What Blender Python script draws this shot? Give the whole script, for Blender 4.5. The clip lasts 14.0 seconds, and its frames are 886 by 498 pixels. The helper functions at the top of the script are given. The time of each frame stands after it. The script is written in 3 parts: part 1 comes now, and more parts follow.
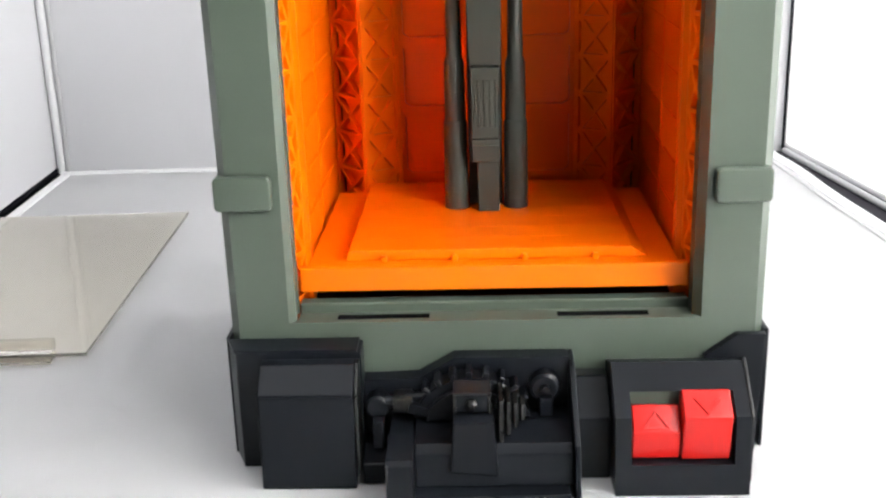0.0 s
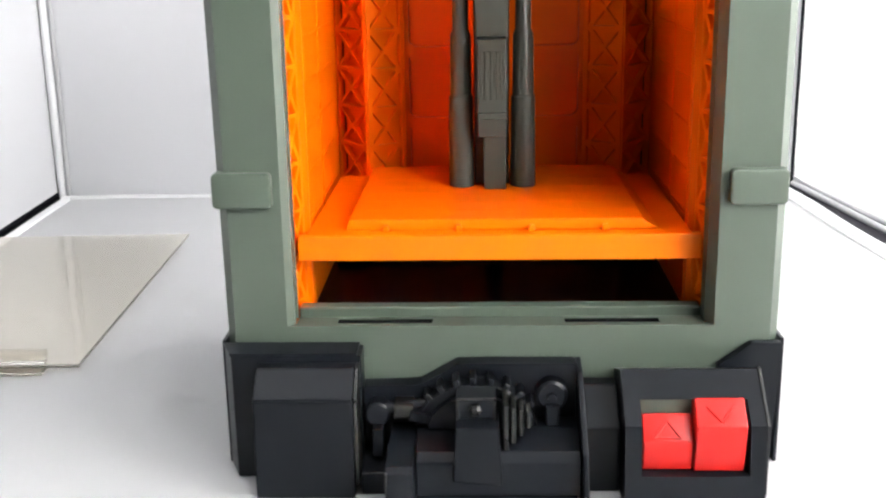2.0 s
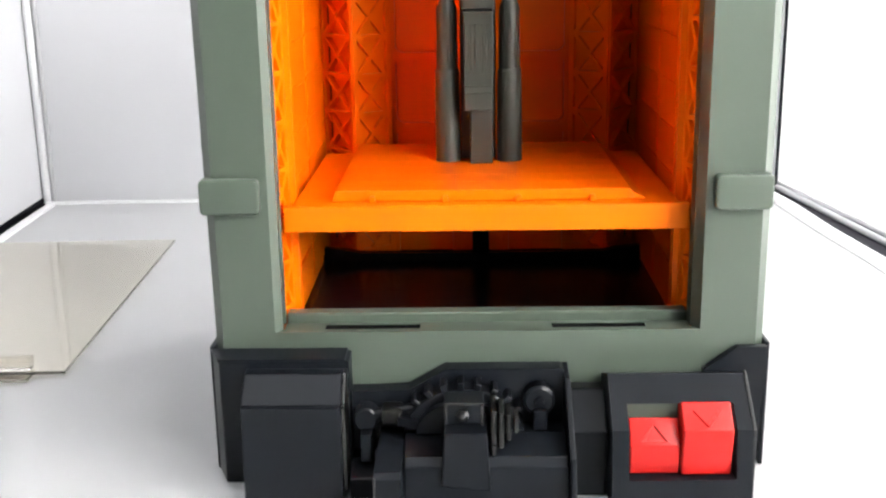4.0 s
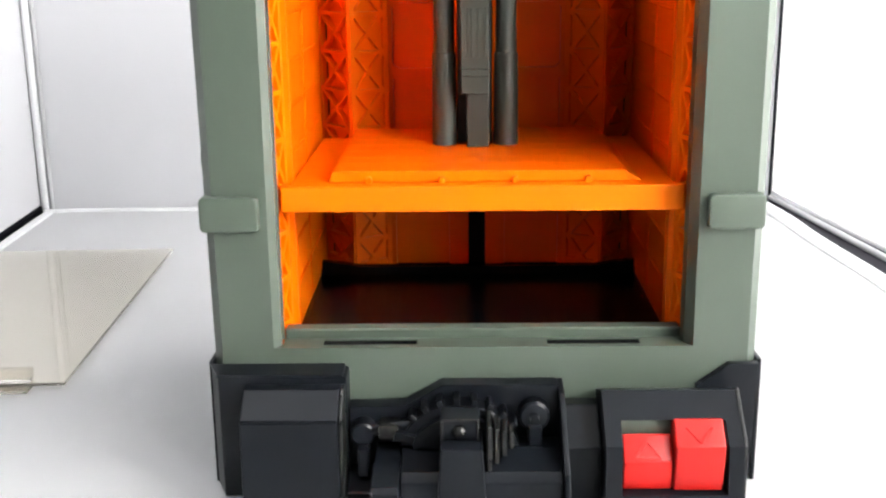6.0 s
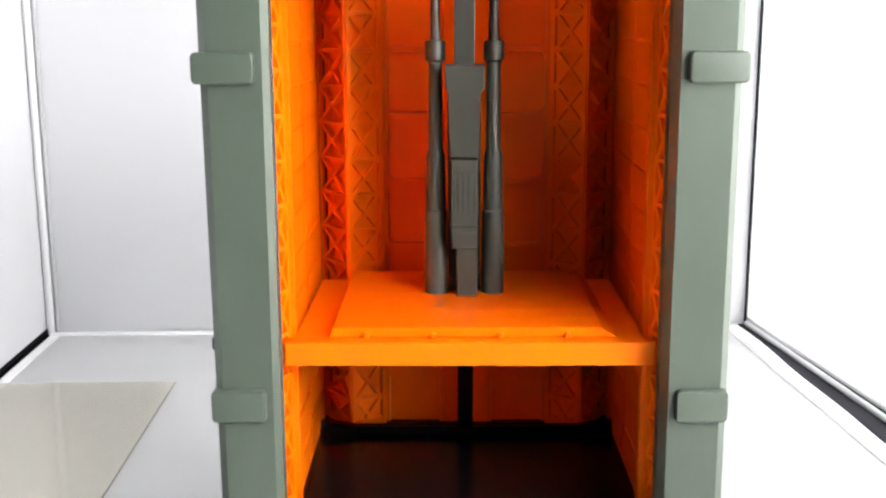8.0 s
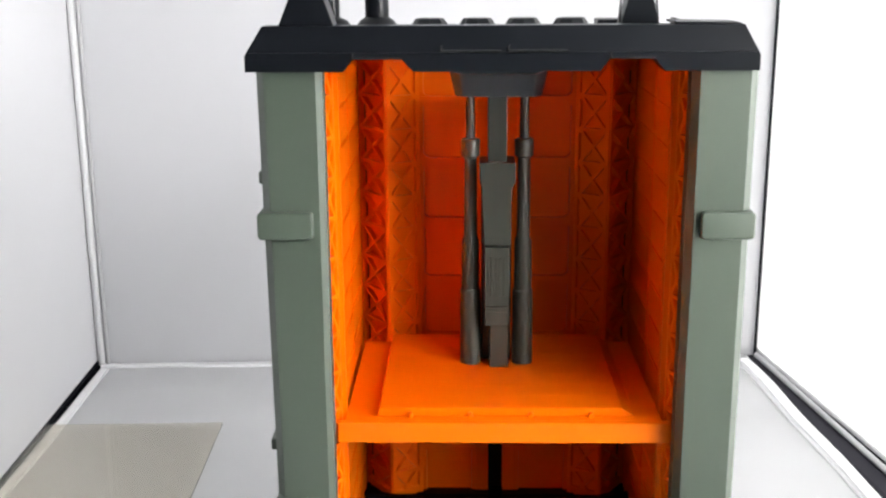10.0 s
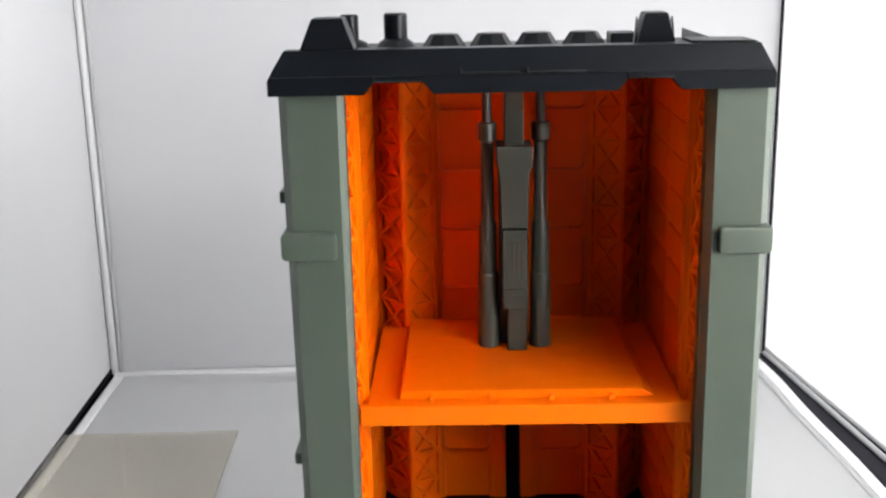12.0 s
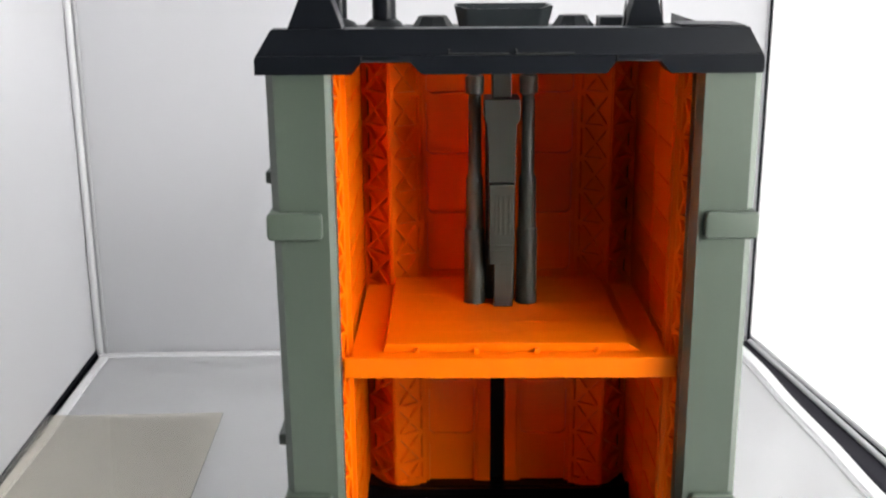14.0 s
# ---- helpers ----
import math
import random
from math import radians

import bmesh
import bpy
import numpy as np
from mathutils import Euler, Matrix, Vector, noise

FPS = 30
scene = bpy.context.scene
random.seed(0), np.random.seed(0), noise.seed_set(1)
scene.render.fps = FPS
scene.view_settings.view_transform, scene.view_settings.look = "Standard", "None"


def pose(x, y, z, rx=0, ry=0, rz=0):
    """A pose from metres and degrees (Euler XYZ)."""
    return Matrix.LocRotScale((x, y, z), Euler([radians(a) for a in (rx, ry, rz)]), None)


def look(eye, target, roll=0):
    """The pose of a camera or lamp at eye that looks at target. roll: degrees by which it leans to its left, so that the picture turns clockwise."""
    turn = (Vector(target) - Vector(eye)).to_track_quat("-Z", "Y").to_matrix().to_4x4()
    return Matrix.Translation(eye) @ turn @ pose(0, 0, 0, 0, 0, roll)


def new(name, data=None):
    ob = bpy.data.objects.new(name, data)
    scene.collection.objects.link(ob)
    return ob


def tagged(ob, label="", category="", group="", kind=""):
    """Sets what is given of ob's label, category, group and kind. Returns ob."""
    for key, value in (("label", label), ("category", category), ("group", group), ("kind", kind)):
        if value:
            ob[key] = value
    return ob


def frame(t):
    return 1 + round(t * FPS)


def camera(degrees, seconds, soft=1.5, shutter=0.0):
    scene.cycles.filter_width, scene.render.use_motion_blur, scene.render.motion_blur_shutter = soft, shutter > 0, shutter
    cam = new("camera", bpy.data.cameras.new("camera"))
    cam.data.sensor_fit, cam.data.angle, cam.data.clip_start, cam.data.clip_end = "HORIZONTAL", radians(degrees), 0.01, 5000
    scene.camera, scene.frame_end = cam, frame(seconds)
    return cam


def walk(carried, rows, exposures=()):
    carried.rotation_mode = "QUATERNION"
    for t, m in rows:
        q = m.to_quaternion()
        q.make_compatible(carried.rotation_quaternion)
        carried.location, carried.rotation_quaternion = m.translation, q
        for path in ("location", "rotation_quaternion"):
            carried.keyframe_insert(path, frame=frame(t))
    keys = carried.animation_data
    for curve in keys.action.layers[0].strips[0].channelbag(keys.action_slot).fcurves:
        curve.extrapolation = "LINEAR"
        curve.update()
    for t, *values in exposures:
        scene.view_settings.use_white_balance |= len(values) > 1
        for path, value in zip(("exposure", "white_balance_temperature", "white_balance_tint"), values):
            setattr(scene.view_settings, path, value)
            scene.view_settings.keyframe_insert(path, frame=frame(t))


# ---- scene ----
cam = camera(43.5, 14.0, soft=2.3)
PATH = [
    (0, (-0.00640, -0.43509, 0.23377), (-0.0686, 1.4659, -0.3845), -1.60),
    (0.1, (-0.00575, -0.43728, 0.22845), (-0.0673, 1.4520, -0.4249), -0.87),
    (0.2, (-0.00415, -0.43803, 0.22068), (-0.0729, 1.4551, -0.4208), 0.80),
    (0.3, (-0.00468, -0.43650, 0.21632), (-0.0698, 1.4519, -0.4393), -0.71),
    (0.5, (-0.00386, -0.43777, 0.21613), (-0.0882, 1.4477, -0.4456), -1.21),
    (1, (-0.00380, -0.43371, 0.21455), (-0.0644, 1.4740, -0.3829), -0.83),
    (1.5, (-0.00411, -0.42792, 0.21086), (-0.0602, 1.4914, -0.3486), -1.16),
    (2, (-0.00762, -0.42758, 0.20946), (-0.0744, 1.5009, -0.3165), -0.93),
    (2.5, (-0.00960, -0.42865, 0.21047), (-0.0529, 1.4994, -0.3192), -0.77),
    (3, (-0.00806, -0.42863, 0.21034), (-0.0527, 1.5006, -0.3151), -1.05),
    (5.5, (-0.00907, -0.43001, 0.21397), (-0.0415, 1.5013, -0.3047), -0.61),
    (6, (-0.00890, -0.43279, 0.21851), (-0.0406, 1.4987, -0.2994), -0.64),
    (6.5, (-0.00848, -0.43523, 0.22209), (-0.0470, 1.4989, -0.2854), -0.52),
    (7, (-0.00536, -0.44712, 0.24312), (-0.0352, 1.4932, -0.2409), 0.09),
    (7.5, (-0.00571, -0.45976, 0.26924), (-0.0282, 1.4927, -0.1635), -0.62),
    (8, (-0.00911, -0.46365, 0.28358), (-0.0209, 1.4948, -0.1220), -0.17),
    (8.5, (-0.01747, -0.47580, 0.30425), (-0.0172, 1.4900, -0.0641), -0.48),
    (9, (-0.01795, -0.47914, 0.33129), (-0.0484, 1.4806, -0.0670), 0.20),
    (9.2, (-0.01784, -0.48746, 0.35296), (-0.0628, 1.4638, -0.0836), 0.04),
    (11.5, (-0.02717, -0.50784, 0.39392), (-0.0470, 1.4229, -0.1276), -1.16),
    (12, (-0.03004, -0.50570, 0.39596), (-0.0661, 1.4268, -0.1179), -1.19),
    (12.5, (-0.03064, -0.50554, 0.39480), (-0.0744, 1.4264, -0.1207), -0.99),
    (13, (-0.03007, -0.50440, 0.39230), (-0.0713, 1.4238, -0.1372), -0.93),
    (13.5, (-0.02864, -0.50474, 0.39176), (-0.0607, 1.4247, -0.1338), -0.65),
    (14, (-0.02907, -0.50564, 0.39296), (-0.0441, 1.4213, -0.1425), -0.39),
]
walk(cam, [(t, look(eye, target, roll)) for t, eye, target, roll in PATH],
     [(0, -0.14), (0.5, -0.06), (1.5, -0.02), (2.5, 0.10), (6.0, 0.12), (7.0, 0.08), (8.5, -0.08), (9.0, -0.17), (11.5, -0.68), (14, -0.66)])

# ---------------------------------------------------------------- light
world = bpy.data.worlds.new("room_light")
scene.world = world
world.use_nodes = True
wn = world.node_tree.nodes["Background"]
wn.inputs[0].default_value = (0.93, 0.97, 1.0, 1)
wn.inputs[1].default_value = 0.03


def area(name, eye, target, sx, sy, watts, color=(1, 1, 1)):
    l = bpy.data.lights.new(name, "AREA")
    l.shape, l.size, l.size_y, l.energy, l.color = "RECTANGLE", sx, sy, watts, color
    ob = new(name, l)
    ob.matrix_world = look(eye, target)
    return ob


# the lamp through the tent's fabric side, then unseen fill lamps added around it
area("tent_lamp", (1.25, 0.15, 0.45), (0.2, 0.15, 0.26), 1.4, 1.0, 92, (1.0, 0.99, 0.97))
# unseen fill added over the fabric top to brighten floor and walls
area("added_top_fill", (-0.20, 0.06, 1.62), (-0.14, 0.08, 0.3), 1.1, 1.1, 35, (0.97, 0.99, 1.0))
# added out of view to make a hot patch on the side fabric
area("added_patch_lamp", (0.57, -0.42, 0.42), (0.2, -0.40, 0.40), 0.15, 0.20, 62, (1.0, 0.99, 0.97))
# unseen soft key added beyond the open front, no window is built
area("added_front_key", (0.62, -1.02, 0.96), (-0.03, 0.10, 0.22), 0.40, 0.40, 8.6, (1.0, 0.99, 0.97))


# ---------------------------------------------------------------- materials
def material(name, color, rough=0.5, spec=0.5, var=0.06, scale=60.0, bump=0.05, bump_scale=900.0, metal=0.0, coat=0.0):
    """A plastic or cloth with stains at one scale, grain at another, and a fine relief."""
    m = bpy.data.materials.new(name)
    m.use_nodes = True
    n, l = m.node_tree.nodes, m.node_tree.links
    b = n["Principled BSDF"]
    co = n.new("ShaderNodeTexCoord")
    big = n.new("ShaderNodeTexNoise")
    big.inputs["Scale"].default_value, big.inputs["Detail"].default_value = scale, 4
    small = n.new("ShaderNodeTexNoise")
    small.inputs["Scale"].default_value, small.inputs["Detail"].default_value = bump_scale, 3
    l.new(co.outputs["Object"], big.inputs["Vector"])
    l.new(co.outputs["Object"], small.inputs["Vector"])
    mix = n.new("ShaderNodeMix")
    mix.data_type = "RGBA"
    mix.inputs["A"].default_value = (*[c * (1 - var) for c in color], 1)
    mix.inputs["B"].default_value = (*[min(1, c * (1 + var)) for c in color], 1)
    l.new(big.outputs["Fac"], mix.inputs["Factor"])
    l.new(mix.outputs["Result"], b.inputs["Base Color"])
    r = n.new("ShaderNodeMapRange")
    r.inputs["To Min"].default_value, r.inputs["To Max"].default_value = max(0.02, rough - 0.08), min(1, rough + 0.08)
    l.new(big.outputs["Fac"], r.inputs["Value"])
    l.new(r.outputs["Result"], b.inputs["Roughness"])
    bp = n.new("ShaderNodeBump")
    bp.inputs["Strength"].default_value, bp.inputs["Distance"].default_value = bump, 0.0006
    l.new(small.outputs["Fac"], bp.inputs["Height"])
    l.new(bp.outputs["Normal"], b.inputs["Normal"])
    b.inputs["Specular IOR Level"].default_value = spec
    b.inputs["Metallic"].default_value = metal
    b.inputs["Coat Weight"].default_value = coat
    return m


GREY = material("grey_green_plastic", (0.058, 0.075, 0.058), 0.38, 0.45, 0.07, 35, 0.05)
MAST = material("dark_grey_plastic", (0.033, 0.036, 0.029), 0.38, 0.35, 0.08, 50, 0.05)
ORANGE = material("orange_plastic", (0.86, 0.157, 0.0006), 0.34, 0.16, 0.03, 45, 0.06)
BLACK = material("black_plastic", (0.0048, 0.0058, 0.0078), 0.32, 0.14, 0.25, 70, 0.10)
# worn plastic, also used to paint bright highlights along edges
WORN_GLINT = material("worn_glinting_black_plastic", (0.0075, 0.0078, 0.0078), 0.30, 0.45, 0.45, 220, 0.18)
TRAY = material("glossy_dark_grey_plastic", (0.026, 0.031, 0.034), 0.20, 0.55, 0.15, 90, 0.06)


def scuff(m, color, lo, hi):
    """Light scuffs where the coarse noise peaks."""
    n, l = m.node_tree.nodes, m.node_tree.links
    mix = n["Mix"]
    src = mix.inputs["Factor"].links[0].from_socket
    r = n.new("ShaderNodeMapRange")
    r.inputs["From Min"].default_value, r.inputs["From Max"].default_value = lo, hi
    l.new(src, r.inputs["Value"])
    l.new(r.outputs["Result"], mix.inputs["Factor"])
    mix.inputs["B"].default_value = (*color, 1)


scuff(WORN_GLINT, (0.030, 0.030, 0.025), 0.50, 0.80)
# near-black colour that stands in for the shade inside slots
PIT = material("unlit_black_cavity", (0.0022, 0.0020, 0.0030), 0.6, 0.15, 0.2, 60, 0.05)
GLOSS = material("glossy_black_plastic", (0.0032, 0.0024, 0.0030), 0.22, 0.12, 0.2, 30, 0.0)
RED = material("red_plastic", (0.46, 0.0110, 0.0085), 0.33, 0.30, 0.05, 60, 0.04)
CLOTH = material("white_tent_cloth", (0.86, 0.86, 0.872), 0.9, 0.1, 0.03, 9, 0.12, 1500)
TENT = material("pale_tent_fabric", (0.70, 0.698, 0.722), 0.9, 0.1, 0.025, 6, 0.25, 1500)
HEM = material("white_hem_tape", (0.86, 0.86, 0.87), 0.75, 0.2, 0.03, 30, 0.2, 1200)
PIPING = material("grey_piping", (0.55, 0.55, 0.56), 0.6, 0.3, 0.08, 30, 0.1)
TABLE = material("black_table", (0.008, 0.008, 0.011), 0.95, 0.05, 0.2, 20, 0.1)


def make_sheer():
    """Thin white fabric that lets the lamp behind it through."""
    m = bpy.data.materials.new("sheer_white_fabric")
    m.use_nodes = True
    n, l = m.node_tree.nodes, m.node_tree.links
    n.remove(n["Principled BSDF"])
    co, weave = n.new("ShaderNodeTexCoord"), n.new("ShaderNodeTexNoise")
    weave.inputs["Scale"].default_value = 40
    l.new(co.outputs["Object"], weave.inputs["Vector"])
    ramp = n.new("ShaderNodeMapRange")
    ramp.inputs["To Min"].default_value, ramp.inputs["To Max"].default_value = 0.50, 0.56
    l.new(weave.outputs["Fac"], ramp.inputs["Value"])
    d, t, mix = n.new("ShaderNodeBsdfDiffuse"), n.new("ShaderNodeBsdfTranslucent"), n.new("ShaderNodeMixShader")
    d.inputs["Color"].default_value = (0.88, 0.89, 0.90, 1)
    t.inputs["Color"].default_value = (0.90, 0.90, 0.90, 1)
    l.new(ramp.outputs["Result"], mix.inputs["Fac"])
    l.new(d.outputs[0], mix.inputs[1])
    l.new(t.outputs[0], mix.inputs[2])
    l.new(mix.outputs[0], n["Material Output"].inputs["Surface"])
    return m


SHEER = make_sheer()


def make_acrylic():
    m = bpy.data.materials.new("clear_yellowed_acrylic")
    m.use_nodes = True
    n, l = m.node_tree.nodes, m.node_tree.links
    b = n["Principled BSDF"]
    b.inputs["Base Color"].default_value = (0.99, 0.955, 0.875, 1)
    b.inputs["Transmission Weight"].default_value = 0.93
    b.inputs["IOR"].default_value = 1.30
    co, haze = n.new("ShaderNodeTexCoord"), n.new("ShaderNodeTexNoise")
    haze.inputs["Scale"].default_value = 25
    l.new(co.outputs["Object"], haze.inputs["Vector"])
    r = n.new("ShaderNodeMapRange")
    r.inputs["To Min"].default_value, r.inputs["To Max"].default_value = 0.015, 0.05
    l.new(haze.outputs["Fac"], r.inputs["Value"])
    l.new(r.outputs["Result"], b.inputs["Roughness"])
    return m


ACRYLIC = make_acrylic()


# ---------------------------------------------------------------- mesh helpers
def part(name, bm, mat, parent=None, label=""):
    me = bpy.data.meshes.new(name)
    bmesh.ops.recalc_face_normals(bm, faces=bm.faces)
    bm.to_mesh(me)
    bm.free()
    me.materials.append(mat)
    ob = new(name, me)
    ob.parent = parent
    if label:
        ob["label"] = label
    return ob


def add_box(bm, x0, x1, y0, y1, z0, z1, bevel=0.0, seg=1):
    r = bmesh.ops.create_cube(bm, size=1)
    vs = r["verts"]
    for v in vs:
        v.co = Vector(((x0 + x1) / 2 + v.co.x * (x1 - x0), (y0 + y1) / 2 + v.co.y * (y1 - y0), (z0 + z1) / 2 + v.co.z * (z1 - z0)))
    if bevel:
        es = {e for v in vs for e in v.link_edges}
        bmesh.ops.bevel(bm, geom=list(es), offset=bevel, segments=seg, profile=0.6, affect="EDGES")


def box(x0, x1, y0, y1, z0, z1, bevel=0.0006, seg=2):
    bm = bmesh.new()
    add_box(bm, x0, x1, y0, y1, z0, z1, bevel, seg)
    return bm


def add_prism(bm, poly, a, b, axis="y", bevel=0.0, seg=1):
    """A polygon swept along an axis from a to b; poly is in the two other axes, in x, y, z order."""
    def at(p, q):
        return {"x": (q, p[0], p[1]), "y": (p[0], q, p[1]), "z": (p[0], p[1], q)}[axis]
    lo = [bm.verts.new(at(p, a)) for p in poly]
    hi = [bm.verts.new(at(p, b)) for p in poly]
    fs = [bm.faces.new(lo), bm.faces.new(hi[::-1])]
    k = len(poly)
    for i in range(k):
        fs.append(bm.faces.new((lo[i], hi[i], hi[(i + 1) % k], lo[(i + 1) % k])))
    if bevel:
        es = {e for f in fs for e in f.edges}
        bmesh.ops.bevel(bm, geom=list(es), offset=bevel, segments=seg, profile=0.6, affect="EDGES")


def prism(poly, a, b, axis="y", bevel=0.0005, seg=2):
    bm = bmesh.new()
    add_prism(bm, poly, a, b, axis, bevel, seg)
    return bm


def add_turned(bm, profile, cx, cy, axis="z", seg=28, base=0.0):
    """A turned shape: profile rows of (radius, height)."""
    rings = []
    for r, h in profile:
        ring = []
        for i in range(seg):
            a = 2 * math.pi * i / seg
            u, w = r * math.cos(a), r * math.sin(a)
            ring.append(bm.verts.new((cx + u, cy + w, base + h) if axis == "z" else (cx + u, base + h, cy + w)))
        rings.append(ring)
    for a, b in zip(rings, rings[1:]):
        for i in range(seg):
            bm.faces.new((a[i], a[(i + 1) % seg], b[(i + 1) % seg], b[i]))
    bm.faces.new(rings[0][::-1])
    bm.faces.new(rings[-1])


def turned(profile, cx, cy, axis="z", seg=28, base=0.0):
    bm = bmesh.new()
    add_turned(bm, profile, cx, cy, axis, seg, base)
    return bm


def smooth(ob, angle=40):
    for f in ob.data.polygons:
        f.use_smooth = True
    ob.data.set_sharp_from_angle(angle=radians(angle))
    return ob


def thing(name, label, category, m=None, group=""):
    ob = new(name)
    ob.empty_display_size = 0.01
    if m is not None:
        ob.matrix_world = m
    return tagged(ob, label, category, group)


def rounded(x0, x1, z0, z1, r, k=4):
    out = []
    for cx, cz, a0 in ((x1 - r, z1 - r, 0), (x0 + r, z1 - r, 90), (x0 + r, z0 + r, 180), (x1 - r, z0 + r, 270)):
        for i in range(k + 1):
            a = radians(a0 + 90 * i / k)
            out.append((cx + r * math.cos(a), cz + r * math.sin(a)))
    return out


class Plane:
    """An upright panel from p to q in plan; u runs along it, v up, w out of its face."""

    def __init__(self, p, q):
        self.p = Vector((*p, 0))
        d = Vector((*q, 0)) - self.p
        self.length = d.length
        self.u = d.normalized()
        self.n = Vector((self.u.y, -self.u.x, 0))

    def at(self, u, v, w):
        return self.p + self.u * u + Vector((0, 0, v)) + self.n * w

    def slab(self, bm, poly, w0, w1, inset=0.0):
        c = Vector((sum(p[0] for p in poly) / len(poly), sum(p[1] for p in poly) / len(poly)))
        lo = [bm.verts.new(self.at(u, v, w0)) for u, v in poly]
        hi = []
        for u, v in poly:
            d = Vector((u, v)) - c
            k = max(0, 1 - inset / max(d.length, 1e-6))
            hi.append(bm.verts.new(self.at(c.x + d.x * k, c.y + d.y * k, w1)))
        k = len(poly)
        bm.faces.new(hi)
        bm.faces.new(lo[::-1])
        for i in range(k):
            bm.faces.new((lo[i], lo[(i + 1) % k], hi[(i + 1) % k], hi[i]))

    def bar(self, bm, a, b, width, w0, w1):
        d = (Vector(b) - Vector(a)).normalized()
        s = Vector((-d.y, d.x)) * width / 2
        t = s * 0.86
        a, b = Vector(a), Vector(b)
        lo = [bm.verts.new(self.at(p.x, p.y, w0)) for p in (a - s, b - s, b + s, a + s)]
        hi = [bm.verts.new(self.at(p.x, p.y, w1)) for p in (a - t, b - t, b + t, a + t)]
        bm.faces.new(hi)
        for i in range(4):
            bm.faces.new((lo[i], lo[(i + 1) % 4], hi[(i + 1) % 4], hi[i]))


PITCH = 0.01972       # one bay of the moulded lattice
Z0, Z1 = 0.053, 0.3412  # inside of the shaft, floor to ceiling


SUNK = 0.0013         # depth of the pockets between the bars


def lattice(pl, rim, wide, high, first, SUNK=SUNK):
    """The moulded girder relief of a panel: two uprights, a rung and a cross in every bay."""
    bm = bmesh.new()
    L = pl.length
    pl.bar(bm, (rim / 2, Z0), (rim / 2, Z1), rim, -SUNK, high)
    pl.bar(bm, (L - rim / 2, Z0), (L - rim / 2, Z1), rim, -SUNK, high)
    pl.bar(bm, (rim, Z0 + 0.0025), (L - rim, Z0 + 0.0025), 0.005, -SUNK, high * 0.97)
    z = first
    while z < Z1:
        if z > Z0:
            pl.bar(bm, (rim, z), (L - rim, z), wide, -SUNK, high * 0.92)
        lo, hi = max(z, Z0), min(z + PITCH, Z1)
        if hi - lo > 0.004:
            def cut(s):
                fa, fb = (lo - z) / PITCH, (hi - z) / PITCH
                return ((rim + (L - 2 * rim) * (fa if s else 1 - fa), lo), (rim + (L - 2 * rim) * (fb if s else 1 - fb), hi))
            pl.bar(bm, *cut(True), wide, -SUNK, high * 0.85)
            pl.bar(bm, *cut(False), wide, -SUNK, high * 0.80)
        z += PITCH
    return bm


# ---------------------------------------------------------------- the photo tent
def cloth_grid(name, p00, p10, p11, p01, nu, nv, amp, mat, seed, freq=9.0, thick=0.0):
    """A sheet of cloth between four corners, with soft folds."""
    bm = bmesh.new()
    P = [Vector(p) for p in (p00, p10, p11, p01)]
    nrm = (P[1] - P[0]).cross(P[3] - P[0]).normalized()
    rows = []
    for j in range(nv + 1):
        row = []
        for i in range(nu + 1):
            s, t = i / nu, j / nv
            c = P[0] * (1 - s) * (1 - t) + P[1] * s * (1 - t) + P[2] * s * t + P[3] * (1 - s) * t
            e = min(1, 8 * min(s, 1 - s, t, 1 - t))
            q = Vector((c.x * freq, c.y * freq * 1.6, c.z * freq)) + Vector((seed, seed * 0.7, 0))
            d = noise.noise(q) + 0.5 * noise.noise(q * 2.3)
            row.append(bm.verts.new(c + nrm * amp * d * e))
        rows.append(row)
    for j in range(nv):
        for i in range(nu):
            bm.faces.new((rows[j][i], rows[j][i + 1], rows[j + 1][i + 1], rows[j + 1][i]))
    if thick:
        bmesh.ops.solidify(bm, geom=bm.faces[:], thickness=thick)
    ob = part(name, bm, mat)
    for f in ob.data.polygons:
        f.use_smooth = True
    return ob


BL, BR = (-0.382, 0.529), (0.275, 0.558)     # back corners of the tent
FL, FR = (-0.345, -0.52), (0.427, -0.52)     # where its sides end in front
LEFT_END = (-0.362, -0.02)    # left side cut short here to keep its bounce out of the shaft
TOP = 0.66

table = tagged(part("ground", box(-0.75, 0.95, -1.2, 0.9, -0.04, -0.003, 0.004), TABLE), "black table top under the photo tent", "table", kind="structure")
# unseen room shell added; its grey sets how much fill enters the shaft
ROOM = material("grey_room_paint", (0.12, 0.12, 0.123), 0.8, 0.2, 0.04, 3, 0.1)
for nm, b in (("wall_room_east", (2.4, 2.5, -2.6, 2.2, -0.75, 1.9)), ("wall_room_west", (-2.5, -2.4, -2.6, 2.2, -0.75, 1.9)), ("wall_room_north", (-2.4, 2.4, 2.1, 2.2, -0.75, 1.9)),
              ("wall_room_south", (-2.4, 2.4, -2.6, -2.5, -0.75, 1.9)), ("ceiling_room", (-2.5, 2.5, -2.6, 2.2, 1.902, 2.0)), ("floor_room", (-2.5, 2.5, -2.6, 2.2, -0.85, -0.752))):
    tagged(part(nm, box(*b, 0), ROOM), "plain grey wall of the room around the tent" if "wall" in nm else "plain grey surface that closes the room", nm.split("_")[0], kind="structure")
trestle = bmesh.new()
for x in (-0.70, 0.86):
    for y in (-1.1, 0.8):
        add_box(trestle, x, x + 0.05, y, y + 0.05, -0.752, -0.0402)
part("table_legs", trestle, TABLE, table)
